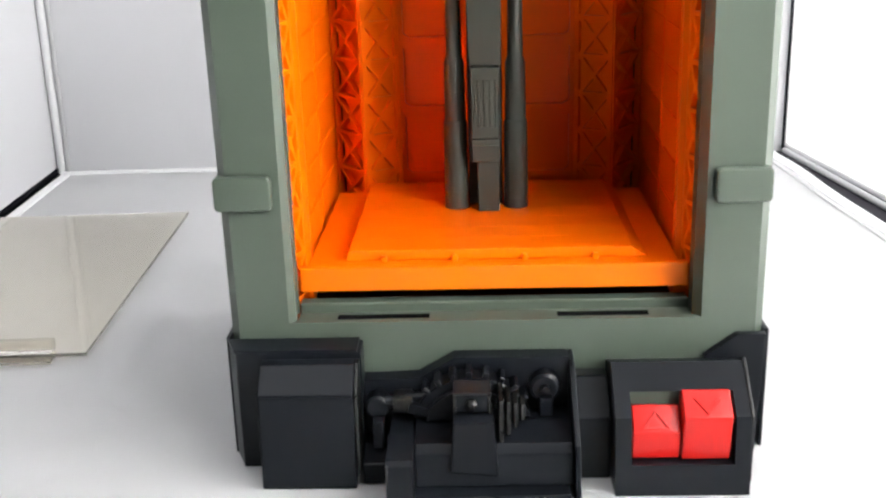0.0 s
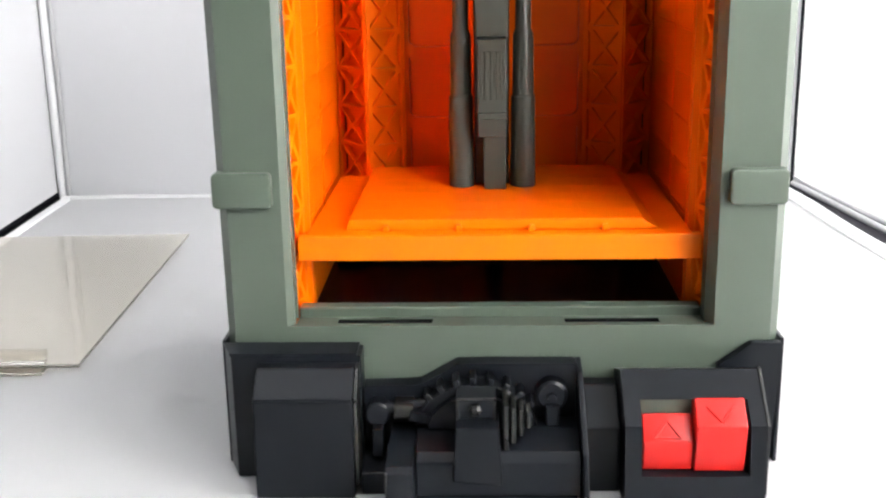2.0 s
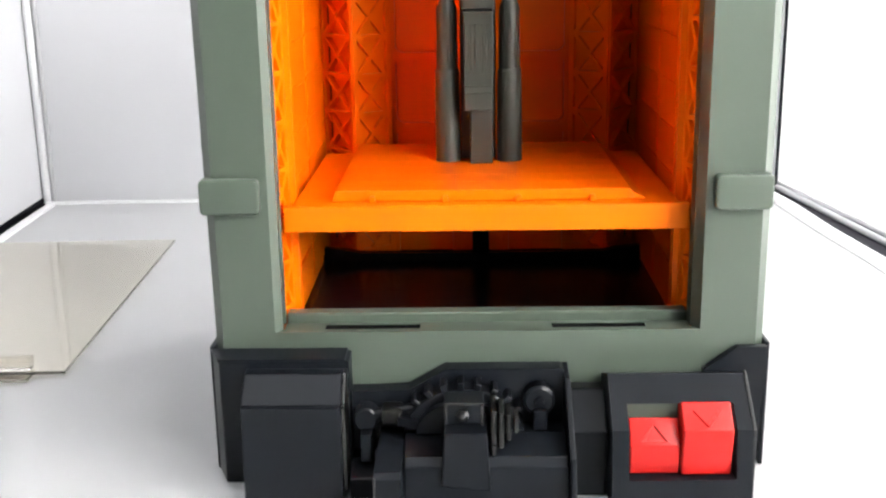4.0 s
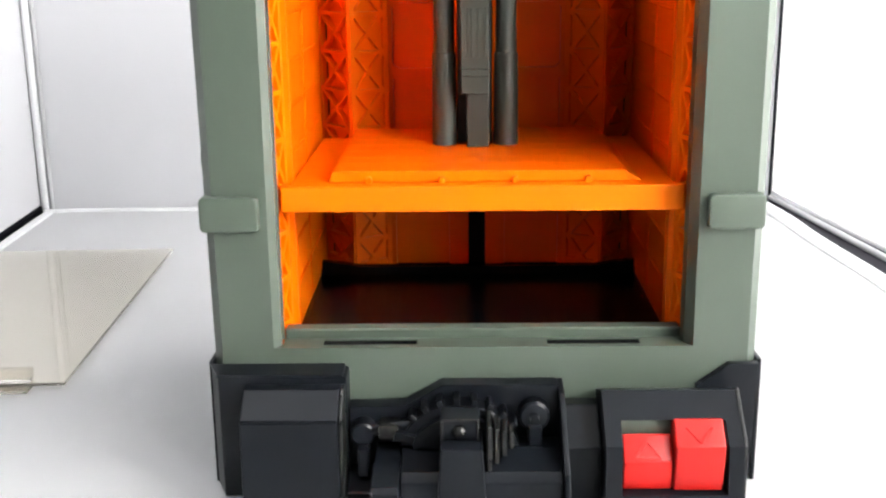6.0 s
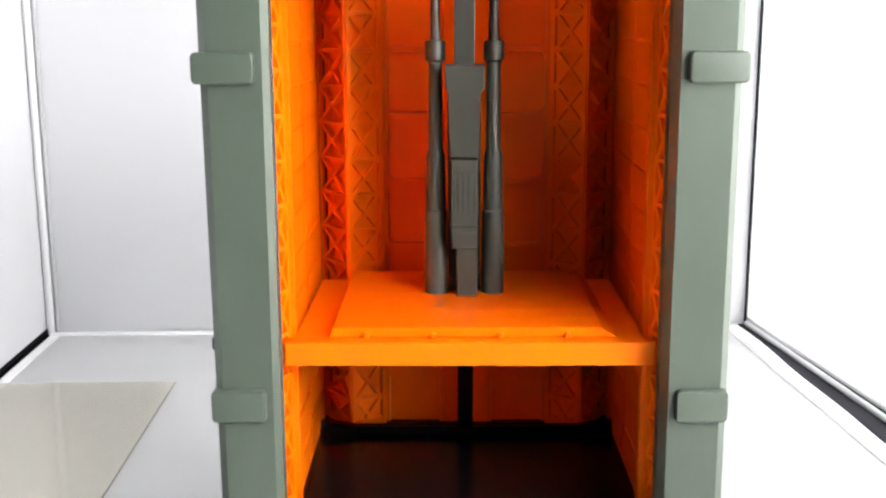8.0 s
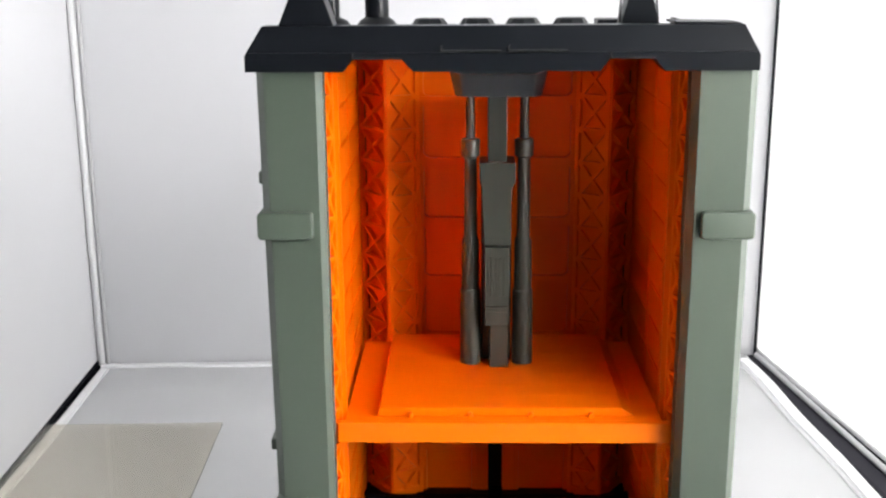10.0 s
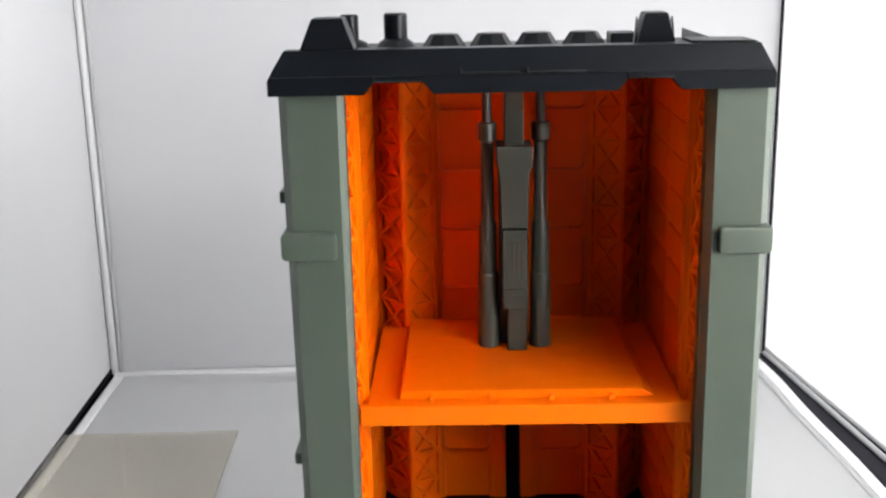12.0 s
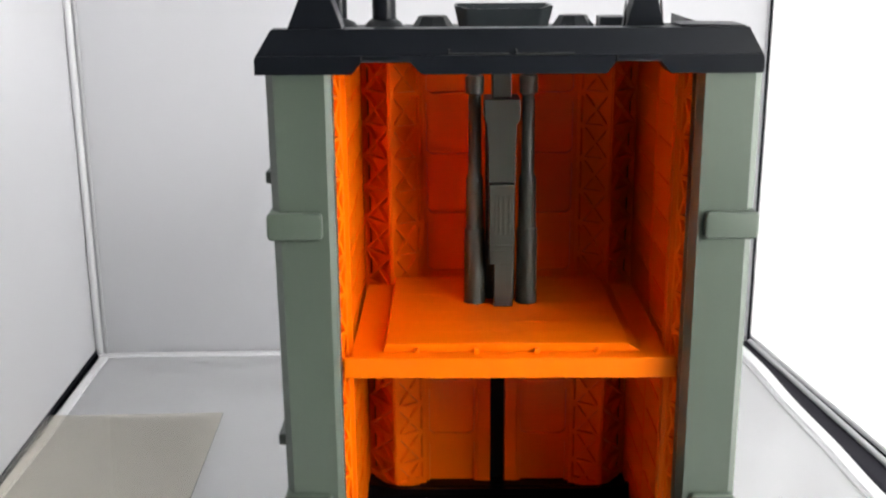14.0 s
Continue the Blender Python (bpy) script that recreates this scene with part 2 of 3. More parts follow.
floor_cloth = tagged(cloth_grid("floor", (-0.352, -0.34, 0), (0.336, -0.34, 0), (0.260, 0.556, 0), (-0.376, 0.528, 0), 150, 170, 0.0009, CLOTH, 3.0, 6, 0.0012),
                     "white cloth floor of a photo tent, slightly creased", "floor", kind="structure")
wall_left = tagged(cloth_grid("wall_left", (*LEFT_END, 0.004), (*BL, 0.004), (*BL, TOP), (*LEFT_END, TOP), 30, 24, 0.0022, TENT, 8.0, 5),
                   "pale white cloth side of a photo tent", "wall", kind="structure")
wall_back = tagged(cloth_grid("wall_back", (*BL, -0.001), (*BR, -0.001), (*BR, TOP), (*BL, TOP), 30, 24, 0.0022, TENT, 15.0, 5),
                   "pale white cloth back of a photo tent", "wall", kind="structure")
wall_right = tagged(cloth_grid("wall_right", (*FR, 0.004), (*BR, 0.004), (*BR, TOP), (*FR, TOP), 30, 24, 0.0022, SHEER, 21.0, 5),
                    "glaring white sheer fabric side lit from outside", "wall", kind="structure")
# unseen top, stopped short in front so the overhead fill reaches the floor
ceiling = tagged(cloth_grid("ceiling", (-0.356, -0.14, TOP), (0.373, -0.14, TOP), (*BR, TOP), (*BL, TOP), 20, 20, 0.002, SHEER, 33.0, 5),
                 "white sheer fabric top of a photo tent", "ceiling", kind="structure")


def strip(name, pts, width, height, mat, label, z=0.0):
    """A tape laid along points in plan."""
    bm = bmesh.new()
    prev = None
    n = len(pts)
    for i, p in enumerate(pts):
        a, b = Vector(pts[max(0, i - 1)]), Vector(pts[min(n - 1, i + 1)])
        d = (b - a).normalized()
        s = Vector((-d.y, d.x)) * width / 2
        p = Vector(p)
        ring = [bm.verts.new((p.x + k * s.x, p.y + k * s.y, z + h)) for k, h in ((-1, 0), (-0.8, height), (0.8, height), (1, 0))]
        if prev:
            for j in range(4):
                bm.faces.new((prev[j], prev[(j + 1) % 4], ring[(j + 1) % 4], ring[j]))
        else:
            bm.faces.new(ring)
        prev = ring
    bm.faces.new(prev[::-1])
    return tagged(part(name, bm, mat), label, "trim", kind="structure")


BAND = material("dark_grey_webbing", (0.030, 0.029, 0.036), 0.9, 0.1, 0.1, 40, 0.3, 1500)


def waver(a, b, n, amp, seed):
    out = []
    for i in range(n + 1):
        s = i / n
        k = amp * noise.noise(Vector((s * 7, seed, 0)))
        d = Vector((b[0] - a[0], b[1] - a[1])).normalized()
        out.append((a[0] + (b[0] - a[0]) * s - d.y * k, a[1] + (b[1] - a[1]) * s + d.x * k))
    return out


strip("trim_hem_back", waver((-0.376, 0.518), (0.262, 0.546), 40, 0.003, 1.0), 0.008, 0.0016, HEM, "white hem tape along the back of the tent floor")
strip("trim_hem_left", waver((-0.370, 0.512), (-0.345, -0.30), 50, 0.003, 2.0), 0.008, 0.0016, HEM, "white hem tape along the side of the tent floor")
strip("trim_hem_right", waver((0.256, 0.546), (0.328, -0.30), 60, 0.004, 5.0), 0.012, 0.0016, HEM, "white hem tape along the lit side of the tent floor")

strip("trim_seam_right", waver((0.246, 0.540), (0.318, -0.30), 60, 0.003, 5.0), 0.0011, 0.0009, PIPING, "thin grey stitching along the hem of the lit side")
strip("trim_band_right", [(0.268, 0.560), (0.373, -0.30)], 0.030, 0.0012, BAND, "dark grey webbing along the foot of the lit side", -0.0029)


def rod(name, a, b, r, mat, label):
    a, b = Vector(a), Vector(b)
    d = b - a
    bm = turned([(r, 0), (r, d.length)], 0, 0, seg=12)
    q = d.to_track_quat("Z", "Y").to_matrix().to_4x4()
    bmesh.ops.transform(bm, matrix=Matrix.Translation(a) @ q, verts=bm.verts)
    return tagged(smooth(part(name, bm, mat)), label, "trim", kind="structure")


rod("trim_corner_left", (BL[0] + 0.004, BL[1] - 0.003, 0), (BL[0] + 0.004, BL[1] - 0.003, TOP), 0.0034, HEM, "white piping up the tent corner")
rod("trim_seam_left", (BL[0] + 0.010, BL[1] - 0.002, 0), (BL[0] + 0.010, BL[1] - 0.002, TOP), 0.0018, PIPING, "grey seam up the tent corner")
rod("trim_corner_right", (BR[0] - 0.004, BR[1] - 0.003, 0), (BR[0] - 0.004, BR[1] - 0.003, TOP), 0.0014, TABLE, "thin black seam up the lit tent corner")
rod("trim_piping_right", (0.2722, 0.554, 0.0005), (0.3815, -0.30, 0.0005), 0.0026, PIPING, "pale grey piping over the dark webbing")
rod("trim_edge_right", (0.2745, 0.5545, 0.0010), (0.3905, -0.30, 0.0010), 0.0019, TABLE, "black cord under the lit tent side")
rod("trim_foot_right", (*BR, 0.0035), (*FR, 0.0035), 0.0026, PIPING, "grey piping along the foot of the lit side")
rod("trim_foot_left", (*BL, 0.002), (*FL, 0.002), 0.0022, TABLE, "black piping along the foot of the tent side")


# ---------------------------------------------------------------- the toy tower
tower = thing("toy_lift_tower", "grey-green and orange plastic toy lift tower, black base and roof", "toy tower")

OX = 0.1120           # outer half width
SIDE = {-1: 0.1120, 1: 0.1132}
DEEP = 0.182


JD = 0.0130           # depth of the frame round the opening


def jamb(side):
    s = side
    o = SIDE[s]
    poly = [(s * (o - 0.0040), 0.0002), (s * o, 0.0050), (s * o, 0.022), (s * 0.0885, 0.022), (s * 0.0885, JD), (s * 0.0838, JD), (s * 0.0838, 0.0108), (s * 0.0872, 0.0106),
            (s * 0.0872, 0.0062), (s * 0.0838, 0.0060), (s * 0.0838, 0.0030), (s * 0.0866, 0.0002)]
    if s > 0:
        poly = poly[:5] + [(0.0834, JD), (0.0834, 0.0050), (0.0866, 0.0002)]
    return prism(poly if s > 0 else poly[::-1], 0.0603, 0.3365, "z", 0)


part("front_panel", prism([(-OX, 0.0050), (-0.1080, 0.0002), (0.1092, 0.0002), (0.1132, 0.0050), (0.1132, 0.022), (0.1095, 0.022), (0.1095, 0.0040), (-0.108, 0.0040), (-0.108, 0.022), (-OX, 0.022)], 0.0, 0.0603, "z", 0), GREY, tower)


def flare(ob):
    """The outer left edge flares slightly towards the roof."""
    for v in ob.data.vertices:
        if v.co.x < -0.108 and v.co.z > 0.0617:
            v.co.x -= 0.0020 * (v.co.z - 0.0617) / 0.275
    return ob


flare(part("jamb", jamb(-1), GREY, tower))
part("jamb", jamb(1), GREY, tower)
sill = bmesh.new()
add_box(sill, -0.0836, 0.0836, 0.0104, 0.0130, 0.0597, 0.0600)
add_box(sill, -0.0836, 0.0836, 0.0131, 0.0205, 0.054, 0.0641, 0.0006)
for a, b in ((-0.0836, -0.0668), (-0.0275, 0.0270), (0.0657, 0.0836)):
    add_box(sill, a, b, 0.0041, 0.0104, 0.0597, 0.0600)
part("sill", sill, GREY, tower)
# dark boxes put in the slots as painted shade
slot_bm = box(-0.082, 0.082, 0.0043, 0.0128, 0.046, 0.0540, 0)
add_box(slot_bm, -0.082, 0.082, 0.0112, 0.0128, 0.0542, 0.0595)
part("slot_shade", slot_bm, PIT, tower, "near-black backing that paints the shade inside the pane's tab slots")
for s in (-1, 1):
    flare(smooth(part("side_wall", box(min(s * SIDE[s], s * (SIDE[s] - 0.0025)), max(s * SIDE[s], s * (SIDE[s] - 0.0025)), 0.0222, DEEP, 0.0, 0.3365, 0.0008), GREY, tower)))
    part("filler", box(min(s * 0.0895, s * 0.1078), max(s * 0.0895, s * 0.1086), 0.0222, 0.026, 0.0, 0.3365, 0), GREY, tower)
smooth(part("rear_wall", box(-0.110, 0.1078, DEEP - 0.004, DEEP, 0.0, 0.3365, 0.0008), GREY, tower))


def clip(s, z0, z1, name="strap_clip"):
    bm = bmesh.new()
    o = (0.1133 if s < 0 else 0.1122) + 0.0022 * (z0 > 0.2)
    r = rounded(min(s * 0.0895, s * o), max(s * 0.0895, s * o), z0, z1, 0.0022)
    add_prism(bm, r, -0.0036, 0.018, "y", 0.0011, 3)
    return smooth(part(name, bm, GREY, tower))


for s in (-1, 1):
    clip(s, 0.1105, 0.1248)
    clip(s, 0.2575, 0.2705)
for z in (0.2735, 0.1275):
    part("side_lug", box(-0.1238, -0.1131, 0.050, 0.070, z, z + 0.0065, 0.0012), GREY, tower)

# orange lining of the shaft
for s in (-1, 1):
    a, b = (s * 0.0824, 0.0270), (s * 0.0832, 0.165)
    pl = Plane(a, b) if s < 0 else Plane(b, a)
    L = pl.length
    wallbm = bmesh.new()
    pl.slab(wallbm, [(0, Z0), (L, Z0), (L, Z1), (0, Z1)], -0.0025, 0)
    lining = part("shaft_lining", wallbm, ORANGE, tower)

    def U(y0):
        return (y0 - 0.0270) if s < 0 else L - (y0 - 0.0270)

    # girder strip beside the opening
    e0, e1 = (s * 0.0868, 0.0132), (s * 0.0824, 0.0270)
    sp = Plane(e0, e1) if s < 0 else Plane(e1, e0)
    sb = bmesh.new()
    sp.slab(sb, [(0, Z0), (sp.length, Z0), (sp.length, Z1), (0, Z1)], -0.0024, -0.0014)
    strip_wall = part("girder_strip", sb, ORANGE, tower)
    part("girder_relief", lattice(sp, 0.0020, 0.0022, 0.0008, Z0 - 0.008), ORANGE, strip_wall)
    up = bmesh.new()
    for y0, y1, h in ((0.0270, 0.0296, 0.0030), (0.0380, 0.0408, 0.0020)):
        u0, u1 = sorted((U(y0), U(y1)))
        pl.slab(up, [(u0, Z0), (u1, Z0), (u1, Z1), (u0, Z1)], 0, h, 0.0004)
    part("upright_rib", up, ORANGE, lining)
    z = Z0 + 0.004
    while z < Z1 - 0.006:
        for ya, yb, proud, soft_edge in ((0.045, 0.086, 0.0012 if s < 0 else 0.0007, 0.0010), (0.092, 0.146, 0.0007 if s < 0 else 0.0004, 0.0008)):
            bm = bmesh.new()
            u0, u1 = sorted((U(ya), U(yb)))
            pl.slab(bm, rounded(u0, u1, z, min(z + 0.0182, Z1 - 0.001), 0.0022, 3), 0, proud, soft_edge)
            part("raised_panel", bm, ORANGE, lining)
        z += PITCH

    # corner girders: one face turned to the side wall, one to the opening
    ridge, inner = (s * 0.0650, 0.1392), (s * 0.0462, 0.1510)
    for p, q, nm in (((s * 0.0832, 0.1650), ridge, "corner_girder"), (ridge, inner, "girder")):
        g = Plane(p, q) if s < 0 else Plane(q, p)
        bm = bmesh.new()
        corner = nm == "corner_girder"
        deep = 0.0026 if corner else SUNK
        edge = 0.004 if corner else 0
        g.slab(bm, [(edge, Z0), (g.length - edge, Z0), (g.length - edge, Z1), (edge, Z1)], -deep - 0.0017, -deep)
        back = part(nm, bm, ORANGE, tower)
        part("lattice_relief", lattice(g, 0.0026 if corner else 0.0030, 0.0019 if corner else 0.0024, 0.0006 if corner else 0.0009, 0.129 - 5 * PITCH, deep), ORANGE, back)

# back panels with rounded recesses, and the guide slot between them
for s in (-1, 1):
    x0, x1 = sorted((s * 0.0470, s * 0.0045))
    pl = Plane((x0, 0.1555), (x1, 0.1555))
    bm = bmesh.new()
    pl.slab(bm, [(0, Z0), (pl.length, Z0), (pl.length, Z1), (0, Z1)], -0.002, 0)
    back = part("back_panel", bm, ORANGE, tower)
    ribs = bmesh.new()
    edge = sorted(((s * 0.0452), (s * 0.0135)))
    ua, ub = edge[0] - x0, edge[1] - x0
    z = 0.158 - 3 * 0.0366
    while z < Z1:
        if z > Z0 + 0.002:
            pl.bar(ribs, (ua, z), (ub, z), 0.0034, 0, 0.0026)
        for u, k in ((ua, 1), (ub, -1)):
            for sgn in (-1, 1):
                if Z0 + 0.004 < z < Z1 - 0.004:
                    pl.slab(ribs, [(u, z + sgn * 0.001), (u + k * 0.0056, z + sgn * 0.001), (u + k * 0.0022, z + sgn * 0.0032), (u, z + sgn * 0.0066)][::(1 if sgn * k > 0 else -1)], 0, 0.0025)
        z += 0.0366
    for u in (ua, ub):
        pl.bar(ribs, (u, Z0), (u, Z1), 0.0032, 0, 0.0024)
    part("panel_rib", ribs, ORANGE, back)
    sl = sorted((s * 0.0125, s * 0.0046))
    part("slot_pilaster", box(sl[0], sl[1], 0.1522, 0.1554, Z0, Z1, 0.0004, 1), ORANGE, back)
# dark sheet behind the slot, its shade put into the colour
part("guide_slot_shade", box(-0.0060, 0.0060, 0.1580, 0.1600, Z0, Z1, 0), PIT, tower, "near-black backing that paints the shade inside the mast's guide slot")
pan = part("shaft_floor", box(-0.0835, 0.0835, 0.0210, 0.168, 0.047, 0.0525, 0.0003), GLOSS, tower, "glossy black shaft floor")
part("rear_ledge", prism([(-0.0830, 0.0526), (0.0830, 0.0526), (0.0830, 0.0606), (0.0705, 0.0592), (0.0630, 0.0572), (-0.0630, 0.0572), (-0.0705, 0.0592), (-0.0830, 0.0606)], 0.1325, 0.1370, "y", 0.0004, 1), GLOSS, pan)


def holed(z0, z1, xa, xb, ya, yb):
    """A plate with a rectangular hole for the mast's cap."""
    bm = bmesh.new()
    hx0, hx1, hy0, hy1 = -0.035, 0.029, 0.066, 0.120
    add_box(bm, xa, xb, ya, hy0, z0, z1)
    add_box(bm, xa, xb, hy1, yb, z0, z1)
    add_box(bm, xa, hx0, hy0, hy1, z0, z1)
    add_box(bm, hx1, xb, hy0, hy1, z0, z1)
    return bm


part("shaft_ceiling", holed(0.3414, 0.3426, -0.083, 0.083, 0.0228, 0.170), ORANGE, tower)

part("shaft_lintel", box(-0.0420, 0.0410, 0.0205, 0.0226, 0.3328, 0.3412, 0.0005), ORANGE, tower)

# roof
RX = -0.002
roof = part("roof", holed(0.3428, 0.3440, RX - 0.112, RX + 0.112, 0.006, 0.180), BLACK, tower, "black roof plate with a hatch")


def fascia():
    bm = bmesh.new()
    low, mid, top = 0.3352, 0.3405, 0.3550
    out = [(RX - 0.1150, low), (RX - 0.0715, low), (RX - 0.0670, mid), (RX - 0.0450, mid), (RX - 0.0400, low), (RX + 0.0430, low), (RX + 0.0470, mid), (RX + 0.0670, mid), (RX + 0.0715, low), (RX + 0.1130, low), (RX + 0.1130, 0.3420), (RX + 0.1122, 0.3435), (RX - 0.1142, 0.3435), (RX - 0.1150, 0.3420)]
    add_prism(bm, out, -0.0060, 0.0100)
    fm = [(-0.0060, 0.3436), (0.0100, 0.3436), (0.0100, top), (-0.0015, top)]
    lo = [bm.verts.new((RX - (0.1142 if z < 0.35 else 0.1075), y, z)) for y, z in fm]
    hi = [bm.verts.new((RX + (0.1122 if z < 0.35 else 0.1065), y, z)) for y, z in fm]
    bm.faces.new(lo)
    bm.faces.new(hi[::-1])
    for i in range(4):
        bm.faces.new((lo[i], hi[i], hi[(i + 1) % 4], lo[(i + 1) % 4]))
    return bm


part("fascia", fascia(), BLACK, roof)
for s in (-1, 1):
    xs = sorted((RX + s * 0.1060, RX + s * 0.1125))
    part("side_rim", prism([(xs[0], 0.3352), (xs[1], 0.3352), (xs[1], 0.342), (RX + s * 0.1065, 0.3500), (xs[0] if s > 0 else xs[1], 0.3500)] if s > 0 else
                           [(xs[1], 0.3352), (xs[0], 0.3352), (xs[0], 0.342), (RX + s * 0.1065, 0.3500), (xs[1], 0.3500)], 0.0102, 0.178, "y", 0, 1), BLACK, roof)
for a, b in ((-0.0300, -0.0030), (0.0000, 0.0265)):
    bm = bmesh.new()
    add_box(bm, a, b, -0.0072, -0.0055, 0.3438, 0.3446, 0.0002)
    add_box(bm, a, a + 0.0008, -0.0070, -0.0055, 0.3446, 0.3464, 0.0002)
    part("moulded_ledge", bm, WORN_GLINT, roof)
for a, b in ((RX - 0.0672, RX - 0.0452), (RX + 0.0468, RX + 0.0672)):
    bm = bmesh.new()
    add_box(bm, a, b, -0.0070, -0.0055, 0.3406, 0.3413, 0.0002)
    add_box(bm, a, a + 0.0007, -0.0070, -0.0055, 0.3413, 0.3436, 0.0002)
    part("moulded_ledge", bm, WORN_GLINT, roof)
for cx in (-0.0390, -0.0120, 0.0140, 0.0410):
    bm = bmesh.new()
    add_turned(bm, [(0.0122, 0), (0.0122, 0.0012), (0.0082, 0.0072), (0.0074, 0.0077)], cx, 0.142, "z", 8, 0.344)
    part("roof_stud", bm, BLACK, roof)
part("roof_stud", box(0.055, 0.070, 0.13, 0.15, 0.344, 0.3510, 0.0008), BLACK, roof)
for cx, r, h in ((-0.0825, 0.0044, 0.0250), (-0.0605, 0.0056, 0.0252)):
    bm = bmesh.new()
    add_turned(bm, [(0.0105, 0), (0.0105, 0.0085), (0.0080, 0.0118), (r + 0.0004, 0.0132), (r, 0.0134), (r, h - 0.0008), (r - 0.0008, h)], cx, 0.032, "z", 20, 0.344)
    smooth(part("roof_peg", bm, BLACK, roof), 30)
part("roof_lug", prism([(-0.1025, 0.3548), (-0.0775, 0.3548), (-0.0825, 0.3690), (-0.0965, 0.3690)], 0.000, 0.016, "y", 0.0007), BLACK, roof)
lug = part("roof_lug", prism([(0.0525, 0.344), (0.0725, 0.344), (0.0712, 0.3545), (0.0682, 0.3665), (0.0674, 0.3675), (0.0576, 0.3675), (0.0568, 0.3665), (0.0538, 0.3545)], 0.025, 0.041, "y", 0.0008), BLACK, roof)
for a, b in ((0.0520, 0.0540), (0.0710, 0.0730)):
    part("lug_fin", prism([(a, 0.344), (b, 0.344), ((a + b) / 2 + (0.0012 if a < 0.06 else -0.0012), 0.3655)], 0.030, 0.036, "y", 0.0003, 1), BLACK, lug)
part("roof_plate", prism([(0.0745, 0.3551), (0.1040, 0.3551), (0.1036, 0.3556), (0.0745, 0.3561)], 0.002, 0.026, "y", 0.0002), BLACK, roof)

# ---- black base across the foot
base = part("base_skirt", prism([(-0.1075, -0.0135), (-0.0555, -0.0135), (-0.0555, -0.0004), (-0.1130, -0.0004)], 0.0, 0.0526, "z", 0.0006), BLACK, tower)
part("skirt_lip", prism([(-0.1080, -0.0140), (-0.0570, -0.0140), (-0.0570, -0.0004), (-0.1135, -0.0004)], 0.0527, 0.0539, "z", 0.0003), BLACK, base)
smooth(part("corner_rib", prism([(-0.1140, 0.0), (-0.1121, 0.0), (-0.1121, 0.0546), (-0.1140, 0.0546)], -0.0002, 0.030, "y", 0.0008), BLACK, tower))


def side_block(x0, x1, front, top, fold, back):
    """A block whose top slopes down to its front."""
    return prism([(back, 0.0), (front - 0.0022, 0.0), (front, fold), (back - 0.006, top), (back, top)], x0, x1, "x", 0.0007)


motor = part("motor_block", side_block(-0.0965, -0.0575, -0.0305, 0.0500, 0.0408, -0.0137), BLACK, tower)
part("block_ledge", box(-0.0955, -0.0585, -0.0312, -0.0300, 0.0391, 0.0403, 0.0003), BLACK, motor)
# paler scuffed strip that also paints the glint on the block's edge
part("block_edge", prism([(-0.0140, 0.004), (-0.0290, 0.004), (-0.0290, 0.0400), (-0.0190, 0.0500), (-0.0140, 0.0500)], -0.0573, -0.0560, "x", 0.0003), WORN_GLINT, motor)
mid = part("machine_plate", prism([(-0.0553, 0.0), (0.0310, 0.0), (0.0310, 0.0465), (0.0295, 0.0472), (-0.0172, 0.0472), (-0.0320, 0.0379), (-0.0553, 0.0379)], -0.0090, -0.0004, "y", 0.0005), BLACK, tower)
part("link_plate", prism([(-0.0004, 0.0), (-0.0265, 0.0), (-0.0265, 0.0270), (-0.0110, 0.0395), (-0.0004, 0.0380)], 0.0332, 0.0468, "x", 0.0008), BLACK, tower)

# moulded engine relief in front of the plate
part("foot", prism([(-0.0092, 0.0), (-0.0545, 0.0), (-0.0522, 0.0205), (-0.0495, 0.0220), (-0.0300, 0.0225), (-0.0092, 0.0225)], -0.0438, -0.0332, "x", 0.0007), BLACK, mid)
part("foot_edge", box(-0.0438, -0.0429, -0.0531, -0.0518, 0.0040, 0.0210, 0.0003, 1), WORN_GLINT, mid)
part("lower_step", box(-0.0330, 0.0290, -0.0495, -0.0092, 0.0, 0.0058, 0.0007), BLACK, mid)
part("bed", prism([(-0.0092, 0.0060), (-0.0425, 0.0060), (-0.0405, 0.0190), (-0.0370, 0.0222), (-0.0200, 0.0245), (-0.0092, 0.0245)], -0.0330, 0.0305, "x", 0.0008), BLACK, mid)
part("side_bed", prism([(-0.0092, 0.0), (-0.0290, 0.0), (-0.0290, 0.0090), (-0.0180, 0.0130), (-0.0092, 0.0130)], -0.0552, -0.0440, "x", 0.0008), BLACK, mid)
part("cheek", prism([(-0.0006, 0.0), (-0.0490, 0.0), (-0.0480, 0.0070), (-0.0420, 0.0230), (-0.0130, 0.0450), (-0.0006, 0.0471)], 0.0307, 0.0330, "x", 0.0006), BLACK, mid)
arc = bmesh.new()
rim = [(-0.0060 + r * math.cos(radians(a)), -0.0062 + r * math.sin(radians(a))) for r, seq in ((0.0120, range(145, 30, -10)), (0.0108, range(35, 150, 10))) for a in seq]
add_prism(arc, [(x, max(0.0004, z)) for x, z in rim], -0.0505, -0.0494, "y")
part("wheel_rim", arc, WORN_GLINT, mid)
dome = bmesh.new()
arch = [(-0.0345, 0.0247)] + [(-0.0100 + 0.0235 * math.cos(radians(a)), 0.0247 + 0.0178 * math.sin(radians(a))) for a in range(168, 5, -12)] + [(0.0145, 0.0247)]
add_prism(dome, arch, -0.0190, -0.0092, "y", 0.0006)
part("gear_housing", dome, BLACK, mid)
inner_arch = [(-0.0290, 0.0248)] + [(-0.0100 + 0.0190 * math.cos(radians(a)), 0.0248 + 0.0140 * math.sin(radians(a))) for a in range(168, 5, -12)] + [(0.0100, 0.0248)]
